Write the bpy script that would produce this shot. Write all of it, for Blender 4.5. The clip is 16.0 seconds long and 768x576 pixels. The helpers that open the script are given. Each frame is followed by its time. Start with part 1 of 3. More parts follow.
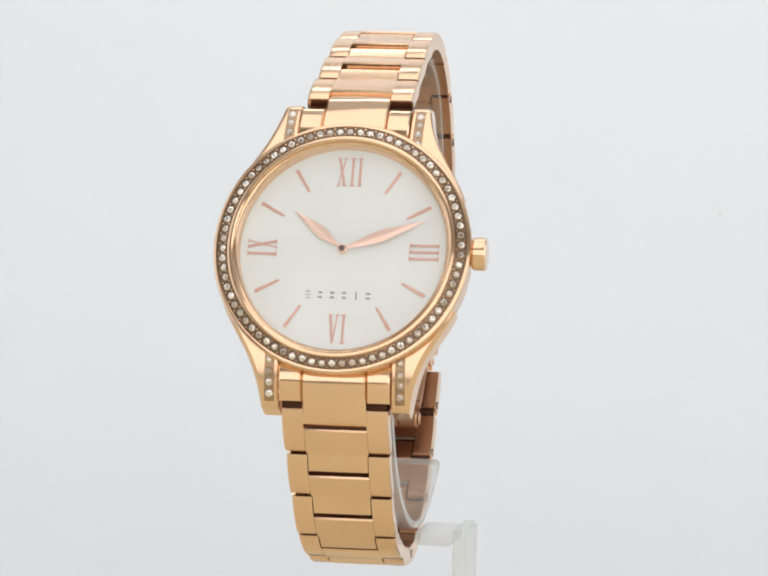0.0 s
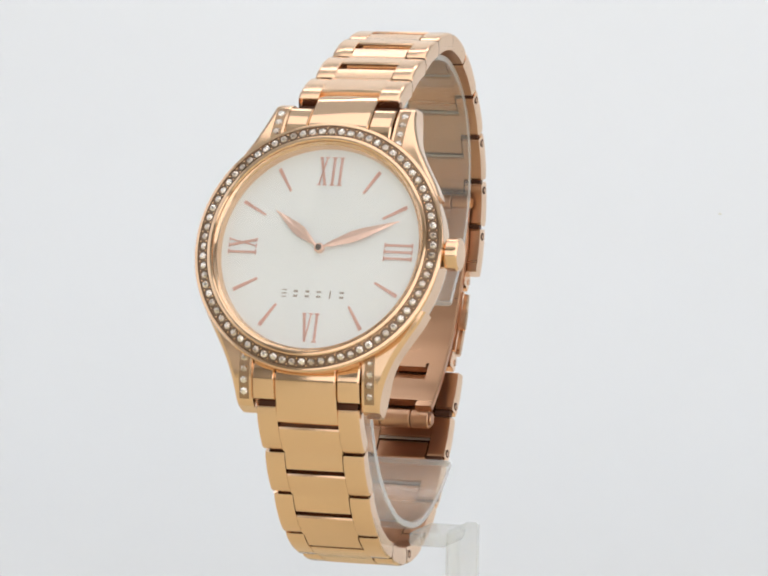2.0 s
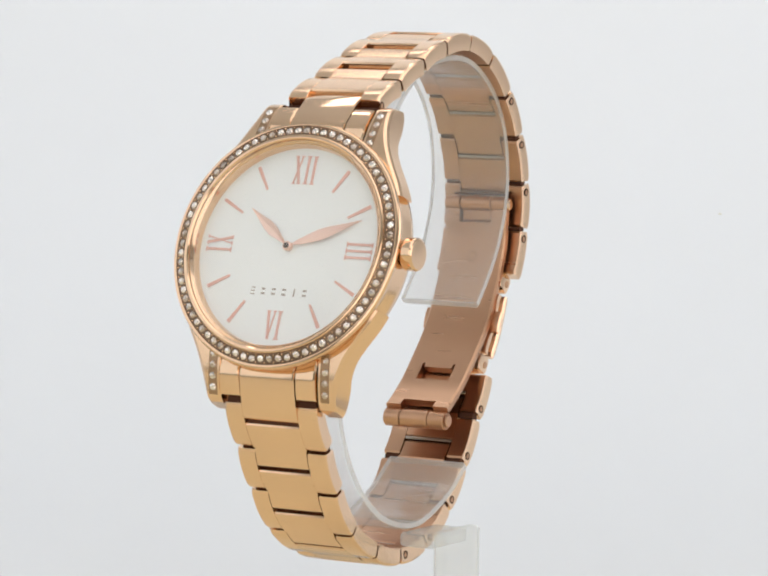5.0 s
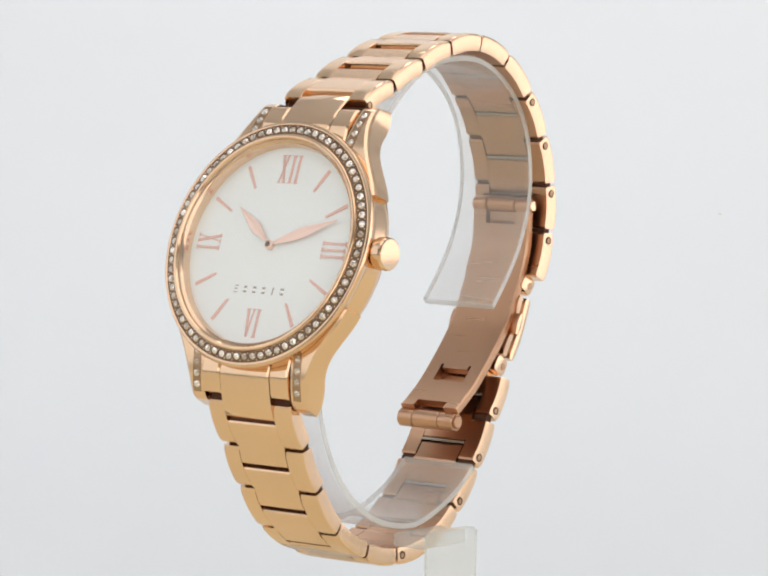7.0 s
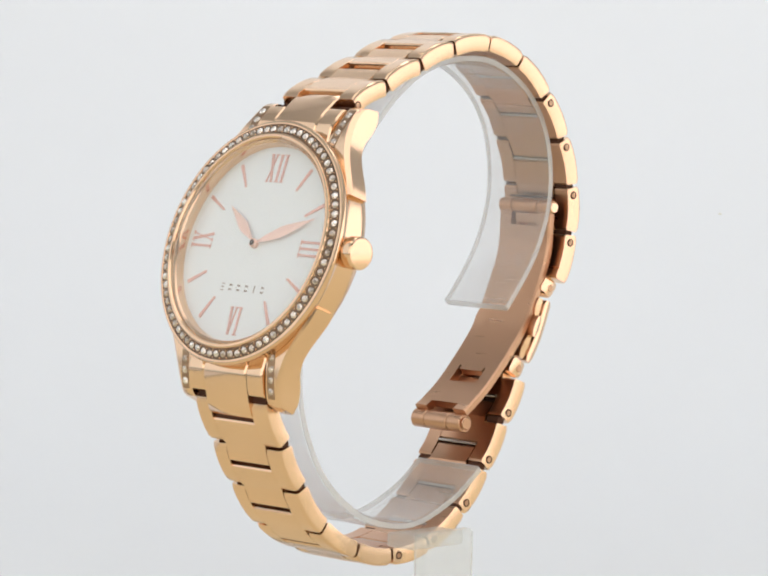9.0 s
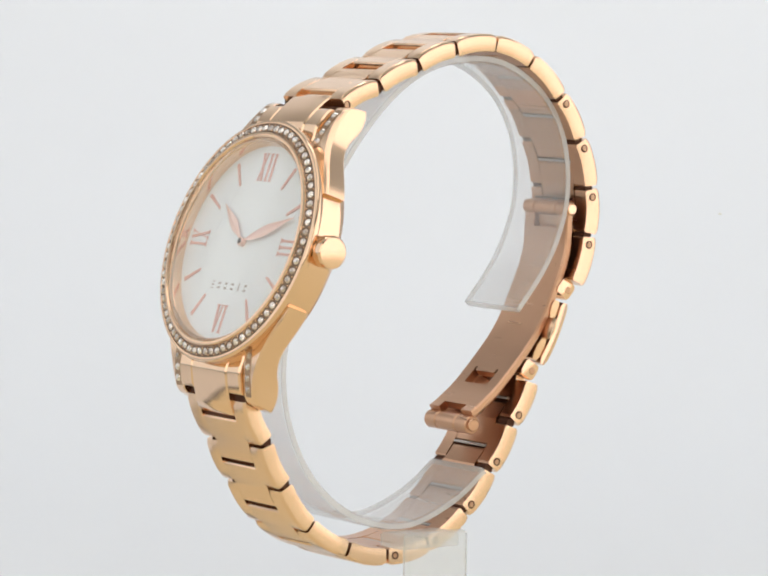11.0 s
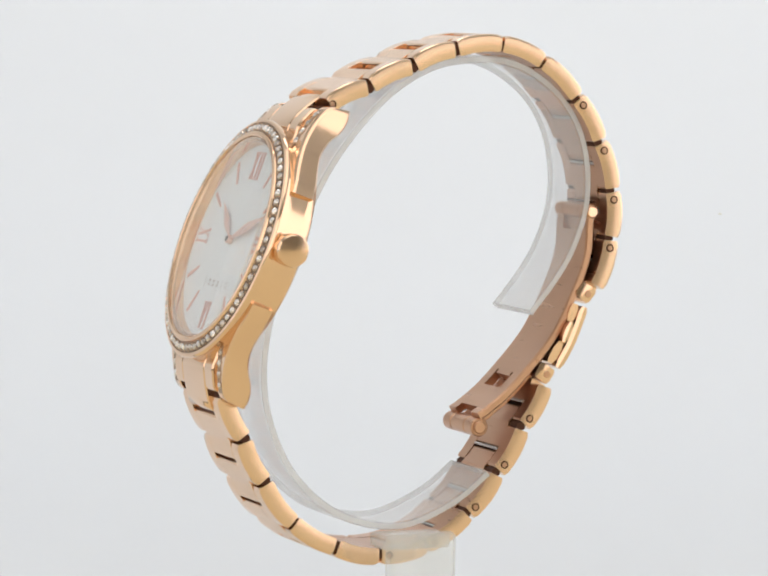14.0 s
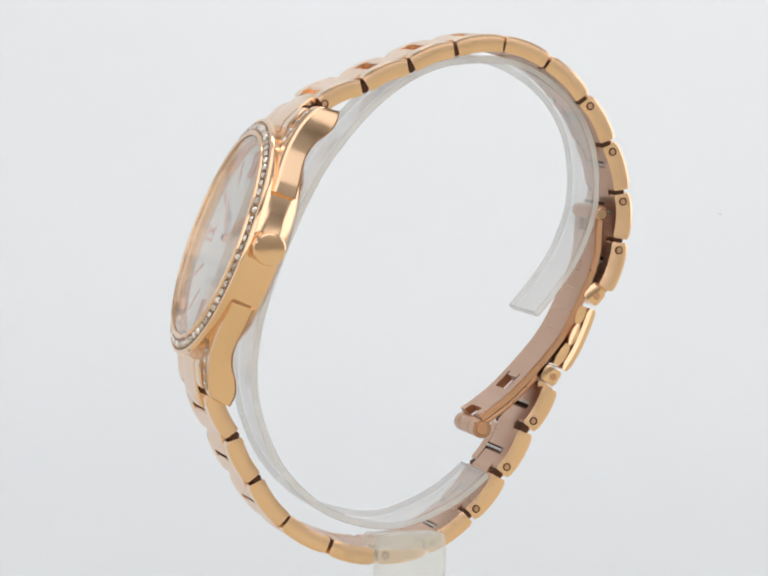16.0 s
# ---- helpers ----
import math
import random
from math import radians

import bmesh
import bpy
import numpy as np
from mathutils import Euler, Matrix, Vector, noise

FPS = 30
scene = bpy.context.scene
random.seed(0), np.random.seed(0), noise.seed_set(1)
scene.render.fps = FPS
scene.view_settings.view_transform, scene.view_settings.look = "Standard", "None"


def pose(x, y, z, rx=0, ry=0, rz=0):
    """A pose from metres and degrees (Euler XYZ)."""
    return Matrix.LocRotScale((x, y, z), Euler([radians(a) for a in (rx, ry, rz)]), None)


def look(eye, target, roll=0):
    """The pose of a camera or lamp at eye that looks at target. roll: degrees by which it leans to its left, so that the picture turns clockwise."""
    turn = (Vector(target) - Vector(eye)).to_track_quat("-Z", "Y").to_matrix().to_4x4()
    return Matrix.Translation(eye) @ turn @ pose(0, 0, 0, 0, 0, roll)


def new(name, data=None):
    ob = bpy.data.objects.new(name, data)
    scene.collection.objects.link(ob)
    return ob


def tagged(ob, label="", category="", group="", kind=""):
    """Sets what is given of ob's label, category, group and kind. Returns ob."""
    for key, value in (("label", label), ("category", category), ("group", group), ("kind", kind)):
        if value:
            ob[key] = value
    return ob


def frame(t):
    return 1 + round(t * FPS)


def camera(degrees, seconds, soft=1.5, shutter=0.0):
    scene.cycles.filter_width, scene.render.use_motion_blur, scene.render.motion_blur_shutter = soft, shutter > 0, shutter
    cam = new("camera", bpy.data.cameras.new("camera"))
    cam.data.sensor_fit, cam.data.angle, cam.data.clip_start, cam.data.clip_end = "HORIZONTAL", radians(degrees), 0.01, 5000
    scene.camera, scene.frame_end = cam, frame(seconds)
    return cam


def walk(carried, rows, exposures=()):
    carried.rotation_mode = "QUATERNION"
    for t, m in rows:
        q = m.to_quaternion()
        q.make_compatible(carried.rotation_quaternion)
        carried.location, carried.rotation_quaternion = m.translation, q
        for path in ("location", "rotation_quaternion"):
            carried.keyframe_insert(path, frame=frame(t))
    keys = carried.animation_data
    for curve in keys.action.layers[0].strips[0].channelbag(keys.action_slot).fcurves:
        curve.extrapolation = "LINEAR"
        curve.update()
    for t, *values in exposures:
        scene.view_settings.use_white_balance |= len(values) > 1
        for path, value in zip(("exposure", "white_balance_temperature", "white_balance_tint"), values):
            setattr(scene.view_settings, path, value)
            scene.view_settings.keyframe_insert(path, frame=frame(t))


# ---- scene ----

MM = 0.001
XC = -2.7                                    # the watch's middle plane
TILT = radians(20)

# ---- camera ----
cam = camera(11.97, 16.0, soft=2.1)
EYE = (0.0, -0.4978, 0.03157)
VIEW = look(EYE, (EYE[0] - 0.0018954, EYE[1] + 0.9970596, EYE[2] - 0.0766065), 1.03)
walk(cam, [(0.0, VIEW), (16.0, VIEW)])

# ---- light: an assumed white product tent with unseen soft lamps ----
world = bpy.data.worlds.new("studio")
scene.world = world
world.use_nodes = True
world.node_tree.nodes["Background"].inputs[0].default_value = (0.9, 0.94, 1.0, 1)
world.node_tree.nodes["Background"].inputs[1].default_value = 0.25
scene.view_settings.exposure = -0.055


def soft_lamp(name, eye, target, sx, sy, watts, colour):
    data = bpy.data.lights.new(name, "AREA")
    data.shape, data.size, data.size_y, data.energy, data.color = "RECTANGLE", sx, sy, watts, colour
    ob = new(name, data)
    ob.matrix_world = look(eye, target)
    return ob


soft_lamp("top_softbox", (0.04, -0.15, 0.62), (0, -0.04, 0), 0.75, 0.6, 1.2, (1.0, 0.99, 0.975))
soft_lamp("left_softbox", (-0.70, -0.02, 0.27), (0, -0.02, 0.05), 0.95, 0.6, 0.85, (0.93, 0.97, 1.0))
soft_lamp("right_softbox", (0.70, -0.20, 0.13), (0, -0.20, 0.13), 0.95, 0.55, 1.95, (1.0, 0.985, 0.96))
# front and backdrop lamps added to brighten the gold, dial and paper
soft_lamp("front_softbox", (0.0, -0.885, 0.29), (0, 0, 0.29), 1.3, 0.58, 2.75, (1.0, 0.985, 0.965))
soft_lamp("backdrop_lamp", (0.04, 0.32, 0.60), (0.04, 0.74, 0.12), 0.55, 0.22, 1.28, (0.985, 0.99, 0.99))


# ---- materials ----
def material(name, colour, rough, metal=0.0, grain=0.0, scale=900.0, stretch=(1, 1, 1), bump=0.0, tint=0.06, extra=None):
    mat = bpy.data.materials.new(name)
    mat.use_nodes = True
    nt = mat.node_tree
    b = nt.nodes["Principled BSDF"]
    b.inputs["Metallic"].default_value = metal
    tc = nt.nodes.new("ShaderNodeTexCoord")
    mp = nt.nodes.new("ShaderNodeMapping")
    mp.inputs["Scale"].default_value = stretch
    nt.links.new(tc.outputs["Object"], mp.inputs["Vector"])
    fine = nt.nodes.new("ShaderNodeTexNoise")
    fine.inputs["Scale"].default_value = scale
    fine.inputs["Detail"].default_value = 4
    nt.links.new(mp.outputs["Vector"], fine.inputs["Vector"])
    broad = nt.nodes.new("ShaderNodeTexNoise")
    broad.inputs["Scale"].default_value = scale * 0.08
    nt.links.new(tc.outputs["Object"], broad.inputs["Vector"])
    mix = nt.nodes.new("ShaderNodeMix")
    mix.data_type = "RGBA"
    mix.inputs["A"].default_value = (*[c * (1 - tint) for c in colour], 1)
    mix.inputs["B"].default_value = (*[min(1, c * (1 + tint)) for c in colour], 1)
    nt.links.new(broad.outputs["Fac"], mix.inputs["Factor"])
    nt.links.new(mix.outputs["Result"], b.inputs["Base Color"])
    rr = nt.nodes.new("ShaderNodeMapRange")
    rr.inputs["To Min"].default_value = max(0.02, rough - grain)
    rr.inputs["To Max"].default_value = rough + grain
    nt.links.new(fine.outputs["Fac"], rr.inputs["Value"])
    nt.links.new(rr.outputs["Result"], b.inputs["Roughness"])
    if bump:
        bp = nt.nodes.new("ShaderNodeBump")
        bp.inputs["Strength"].default_value = bump
        bp.inputs["Distance"].default_value = 0.00002
        nt.links.new(fine.outputs["Fac"], bp.inputs["Height"])
        nt.links.new(bp.outputs["Normal"], b.inputs["Normal"])
    for key, value in (extra or {}).items():
        b.inputs[key].default_value = value
    return mat


GOLD = (0.866, 0.608, 0.412)
POLISHED = material("polished_rose_gold", GOLD, 0.085, 1.0, 0.03, 500)
SOFT = material("soft_polished_rose_gold", GOLD, 0.15, 1.0, 0.05, 300, (1, 1, 1), 0.04)
SIDE = material("fine_brushed_rose_gold", GOLD, 0.17, 1.0, 0.05, 1100, (0.08, 1, 1), 0.05)
SATIN = material("brushed_rose_gold", GOLD, 0.24, 1.0, 0.05, 1100, (0.08, 1, 1), 0.07)
# GOLD toned down, for link insides, clasp blade, knuckles and pin ends
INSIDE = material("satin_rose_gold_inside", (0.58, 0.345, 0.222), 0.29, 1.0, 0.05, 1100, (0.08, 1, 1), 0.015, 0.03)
STEEL = material("grey_steel_pin", (0.5, 0.48, 0.46), 0.3, 1.0, 0.05, 800)


def dial_material():
    """Silver white lacquer over a sunray brushing that runs out from the middle."""
    mat = material("silver_white_dial", (0.94, 0.972, 1.0), 0.33, 0.1, 0.04, 900, (1, 1, 1), 0.0, 0.015, {"Anisotropic": 0.5})
    nt = mat.node_tree
    geo = nt.nodes.new("ShaderNodeTexCoord")
    arm = nt.nodes.new("ShaderNodeVectorMath")
    arm.operation = "SUBTRACT"
    arm.inputs[1].default_value = (XC * MM, -22.6 * MM, 0)
    nt.links.new(geo.outputs["Object"], arm.inputs[0])
    ring = nt.nodes.new("ShaderNodeVectorMath")
    ring.operation = "CROSS_PRODUCT"
    ring.inputs[0].default_value = (0, -math.cos(TILT), math.sin(TILT))
    nt.links.new(arm.outputs[0], ring.inputs[1])
    turn = nt.nodes.new("ShaderNodeVectorTransform")
    turn.convert_from, turn.convert_to = "OBJECT", "WORLD"
    nt.links.new(ring.outputs[0], turn.inputs[0])
    unit = nt.nodes.new("ShaderNodeVectorMath")
    unit.operation = "NORMALIZE"
    nt.links.new(turn.outputs[0], unit.inputs[0])
    nt.links.new(unit.outputs[0], nt.nodes["Principled BSDF"].inputs["Tangent"])
    return mat


DIAL = dial_material()
HAND = material("polished_pink_gold", (0.95, 0.69, 0.59), 0.3, 0.85, 0.05, 900)
HUB = material("dark_steel_hub", (0.16, 0.14, 0.13), 0.3, 1.0, 0.05, 900)
PRINT = material("rose_gold_print", (0.82, 0.515, 0.45), 0.34, 0.6, 0.05, 900)
LOGO = material("grey_gold_print", (0.46, 0.40, 0.37), 0.35, 0.5, 0.05, 900)


def stone_material():
    """Foil-backed crystal, a little brighter or duller from stone to stone."""
    mat = material("foiled_crystal", (0.9, 0.88, 0.86), 0.06, 0.88, 0.02, 900, extra={"IOR": 1.7})
    nt = mat.node_tree
    info = nt.nodes.new("ShaderNodeObjectInfo")
    ramp = nt.nodes.new("ShaderNodeMix")
    ramp.data_type = "RGBA"
    ramp.inputs["A"].default_value = (0.52, 0.44, 0.38, 1)
    ramp.inputs["B"].default_value = (0.97, 0.925, 0.89, 1)
    nt.links.new(info.outputs["Random"], ramp.inputs["Factor"])
    nt.links.new(ramp.outputs["Result"], nt.nodes["Principled BSDF"].inputs["Base Color"])
    return mat


STONE = stone_material()
# gold darkened to stand for shade around the bezel stones; also the engraving
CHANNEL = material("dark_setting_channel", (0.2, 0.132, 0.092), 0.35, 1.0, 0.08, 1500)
SETTING = material("brown_gold_setting", (0.42, 0.28, 0.18), 0.3, 1.0, 0.08, 1500)
# near-black brown standing in for shade inside gaps and pin holes
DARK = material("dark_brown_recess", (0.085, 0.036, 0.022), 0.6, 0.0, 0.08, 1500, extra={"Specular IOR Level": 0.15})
ROOM = material("pale_studio_wall", (0.5, 0.47, 0.43), 0.9, 0.0, 0.05, 40)
# unseen table; its warm colour is there to be mirrored in the lower links
TABLE = material("pale_wood_table", (0.80, 0.71, 0.49), 0.55, 0.0, 0.1, 60, (0.1, 1, 1), 0.1)
CLOTH = material("white_sweep_paper", (0.787, 0.804, 0.832), 0.9, 0.0, 0.05, 60, (1, 1, 1), 0.0, 0.015)


LINT = material("beige_lint", (0.74, 0.72, 0.62), 0.9, 0.0, 0.05, 900)


def clear(name, colour, milk, rough, shine, power=2.4):
    """A clear sheet: light passes, gloss grows at a slant up to shine, milk is the share of whitish scatter."""
    mat = bpy.data.materials.new(name)
    mat.use_nodes = True
    nt = mat.node_tree
    b = nt.nodes["Principled BSDF"]
    milky = nt.nodes.new("ShaderNodeBsdfTranslucent")
    milky.inputs["Color"].default_value = (0.97, 0.975, 0.98, 1)
    matt = nt.nodes.new("ShaderNodeBsdfDiffuse")
    matt.inputs["Color"].default_value = (0.97, 0.975, 0.98, 1)
    both = nt.nodes.new("ShaderNodeMixShader")
    nt.links.new(matt.outputs[0], both.inputs[1])
    nt.links.new(milky.outputs[0], both.inputs[2])
    nt.nodes.remove(b)
    out = nt.nodes["Material Output"]
    see = nt.nodes.new("ShaderNodeBsdfTransparent")
    see.inputs["Color"].default_value = (*colour, 1)
    tc = nt.nodes.new("ShaderNodeTexCoord")
    haze = nt.nodes.new("ShaderNodeTexNoise")
    haze.inputs["Scale"].default_value = 110
    haze.inputs["Detail"].default_value = 5
    nt.links.new(tc.outputs["Object"], haze.inputs["Vector"])
    amount = nt.nodes.new("ShaderNodeMapRange")
    amount.inputs["To Min"].default_value = milk * 0.6
    amount.inputs["To Max"].default_value = milk * 1.4
    nt.links.new(haze.outputs["Fac"], amount.inputs["Value"])
    body = nt.nodes.new("ShaderNodeMixShader")
    nt.links.new(amount.outputs["Result"], body.inputs[0])
    nt.links.new(see.outputs[0], body.inputs[1])
    nt.links.new(both.outputs[0], body.inputs[2])
    gloss = nt.nodes.new("ShaderNodeBsdfGlossy")
    gloss.inputs["Roughness"].default_value = rough
    facing = nt.nodes.new("ShaderNodeLayerWeight")
    facing.inputs["Blend"].default_value = 0.5
    steep = nt.nodes.new("ShaderNodeMath")
    steep.operation = "POWER"
    steep.inputs[1].default_value = power
    nt.links.new(facing.outputs["Facing"], steep.inputs[0])
    fres = nt.nodes.new("ShaderNodeMapRange")
    fres.inputs["To Min"].default_value = 0.025
    fres.inputs["To Max"].default_value = shine
    nt.links.new(steep.outputs[0], fres.inputs["Value"])
    top = nt.nodes.new("ShaderNodeMixShader")
    nt.links.new(fres.outputs[0], top.inputs[0])
    nt.links.new(body.outputs[0], top.inputs[1])
    nt.links.new(gloss.outputs[0], top.inputs[2])
    nt.links.new(top.outputs[0], out.inputs["Surface"])
    return mat


GLASS = clear("watch_glass", (1, 1, 1), 0.004, 0.03, 0.6, 3.2)
ACRYLIC = clear("clear_acrylic", (0.99, 0.994, 0.994), 0.16, 0.16, 0.5)
SAWN = clear("sawn_acrylic_edge", (0.985, 0.985, 0.985), 0.36, 0.2, 0.6)
FROSTED = clear("frosted_acrylic_edge", (0.975, 0.985, 0.985), 0.22, 0.2, 0.4)


# ---- mesh helpers (millimetres in, metres out) ----
def thing(name, label, category):
    return tagged(new(name), label, category)


def part(name, bm, mat, parent, label="", smooth=True, sharp=34, inner=None):
    me = bpy.data.meshes.new(name)
    bmesh.ops.recalc_face_normals(bm, faces=bm.faces)
    bmesh.ops.scale(bm, vec=(MM, MM, MM), verts=bm.verts)
    if smooth:
        for f in bm.faces:
            f.smooth = True
        for e in bm.edges:
            if len(e.link_faces) == 2 and e.calc_face_angle(0) > radians(sharp):
                e.smooth = False
    bm.to_mesh(me)
    bm.free()
    me.materials.append(mat)
    if inner:
        me.materials.append(inner)
    ob = new(name, me)
    ob.parent = parent
    if label:
        tagged(ob, label)
    return ob


def share(ob, m, parent):
    """Another object on the same mesh, at a pose under the parent."""
    o = new(ob.name.split(".")[0], ob.data)
    o.parent = parent
    o.matrix_basis = m
    return o


def loft(bm, rings, closed_ring=True, caps=True, closed_path=False, marked=None):
    rows = [[bm.verts.new(p) for p in r] for r in rings]
    n = len(rows[0])
    pairs = list(zip(rows, rows[1:])) + ([(rows[-1], rows[0])] if closed_path else [])
    for a, b in pairs:
        for i in range(n if closed_ring else n - 1):
            j = (i + 1) % n
            f = bm.faces.new((a[i], a[j], b[j], b[i]))
            if i == marked:
                f.material_index = 1
    if caps and not closed_path:
        bm.faces.new(list(reversed(rows[0])))
        bm.faces.new(rows[-1])
    return rows


CU = Vector((0, math.sin(TILT), math.cos(TILT)))       # towards twelve
CN = Vector((0, -math.cos(TILT), math.sin(TILT)))      # out of the dial
CO = Vector((XC, -22.6, 0))


def on_case(x, u, n):
    return CO + Vector((x, 0, 0)) + CU * u + CN * n


def lathe(bm, profile, seg=128, place=on_case, cap=False):
    rings = []
    for r, n in profile:
        rings.append([place(r * math.sin(2 * math.pi * k / seg), r * math.cos(2 * math.pi * k / seg), n) for k in range(seg)])
    return loft(bm, rings, caps=cap)


def tube(bm, a, b, r, seg=16, bevel=0.0):
    a, b = Vector(a), Vector(b)
    d = (b - a).normalized()
    s = d.orthogonal().normalized()
    w = d.cross(s)
    spots = [(a, r - bevel), (a + d * bevel, r), (b - d * bevel, r), (b, r - bevel)] if bevel else [(a, r), (b, r)]
    loft(bm, [[c + s * q * math.cos(2 * math.pi * k / seg) + w * q * math.sin(2 * math.pi * k / seg) for k in range(seg)] for c, q in spots])


def slab(bm, lo, hi, bevel=0.15):
    r = bmesh.ops.create_cube(bm, size=1)
    for v in r["verts"]:
        v.co = Vector([lo[i] + (v.co[i] + 0.5) * (hi[i] - lo[i]) for i in range(3)])
    es = list({e for v in r["verts"] for e in v.link_edges})
    if bevel:
        bmesh.ops.bevel(bm, geom=es, offset=bevel, segments=2, affect="EDGES")


def smooth_path(pts, per=8):
    out = []
    for i in range(len(pts) - 1):
        p0, p1, p2, p3 = (Vector(pts[max(0, min(len(pts) - 1, i + k))]) for k in (-1, 0, 1, 2))
        for j in range(per):
            t = j / per
            out.append(0.5 * ((2 * p1) + (p2 - p0) * t + (2 * p0 - 5 * p1 + 4 * p2 - p3) * t * t + (3 * p1 - p0 - 3 * p2 + p3) * t ** 3))
    out.append(Vector(pts[-1]))
    return out


# ---- the setting ----
def sweep():
    bm = bmesh.new()
    prof = [(40, -62), (250, -62)]
    prof += [(250 + 400 * math.sin(a), -62 + 400 * (1 - math.cos(a))) for a in [radians(d) for d in range(6, 91, 6)]]
    prof += [(650, 800)]
    rows = [[bm.verts.new((x, y, z)) for y, z in prof] for x in (-900, -300, 300, 900)]
    low = [[bm.verts.new((v.co.x, v.co.y + 3, v.co.z - 3)) for v in r] for r in rows]
    for a, b in zip(rows, rows[1:]):
        for i in range(len(a) - 1):
            bm.faces.new((a[i], a[i + 1], b[i + 1], b[i]))
    for a, b in zip(low, low[1:]):
        for i in range(len(a) - 1):
            bm.faces.new((a[i], b[i], b[i + 1], a[i + 1]))
    ob = part("backdrop", bm, CLOTH, None)
    tagged(ob, "plain white seamless paper sweep behind the watch", "backdrop", kind="structure")


def tent():
    # unseen walls and ceiling, added to close the set and whiten reflections
    for name, lo, hi in (("wall_left", (-910, -900, -62), (-902, 660, 800)), ("wall_right", (902, -900, -62), (910, 660, 800)),
                         ("ceiling", (-910, -912, 803), (910, 660, 811))):
        bm = bmesh.new()
        slab(bm, lo, hi, 0)
        tagged(part(name, bm, CLOTH, None, smooth=False), "unseen white cloth added to close the set and bounce light", name.split("_")[0], kind="structure")


def room_side():
    """The unseen open side of the tent: a warm table and a wall behind the camera, added for the reflections."""
    bm = bmesh.new()
    slab(bm, (-910, -900, -95), (910, 39, -66), 0)
    tagged(part("table", bm, TABLE, None, smooth=False), "unseen warm table top added to tint the lower links", "table", kind="structure")
    bm = bmesh.new()
    slab(bm, (-910, -912, -62), (910, -904, 800), 0)
    tagged(part("wall_front", bm, ROOM, None, smooth=False), "unseen plain wall added behind the camera", "wall", kind="structure")


def speck():
    """A crumb of lint on the rising paper."""
    bm = bmesh.new()
    bmesh.ops.create_icosphere(bm, subdivisions=2, radius=0.45)
    for v in bm.verts:
        v.co = Vector((v.co.x * 1.2, v.co.y, v.co.z * 0.8)) * (1 + 0.2 * noise.noise(v.co * 3)) + Vector((83.0, 428.8, -19.4))
    tagged(part("lint_speck", bm, LINT, None), "tiny beige crumb of lint on the white paper", "lint")


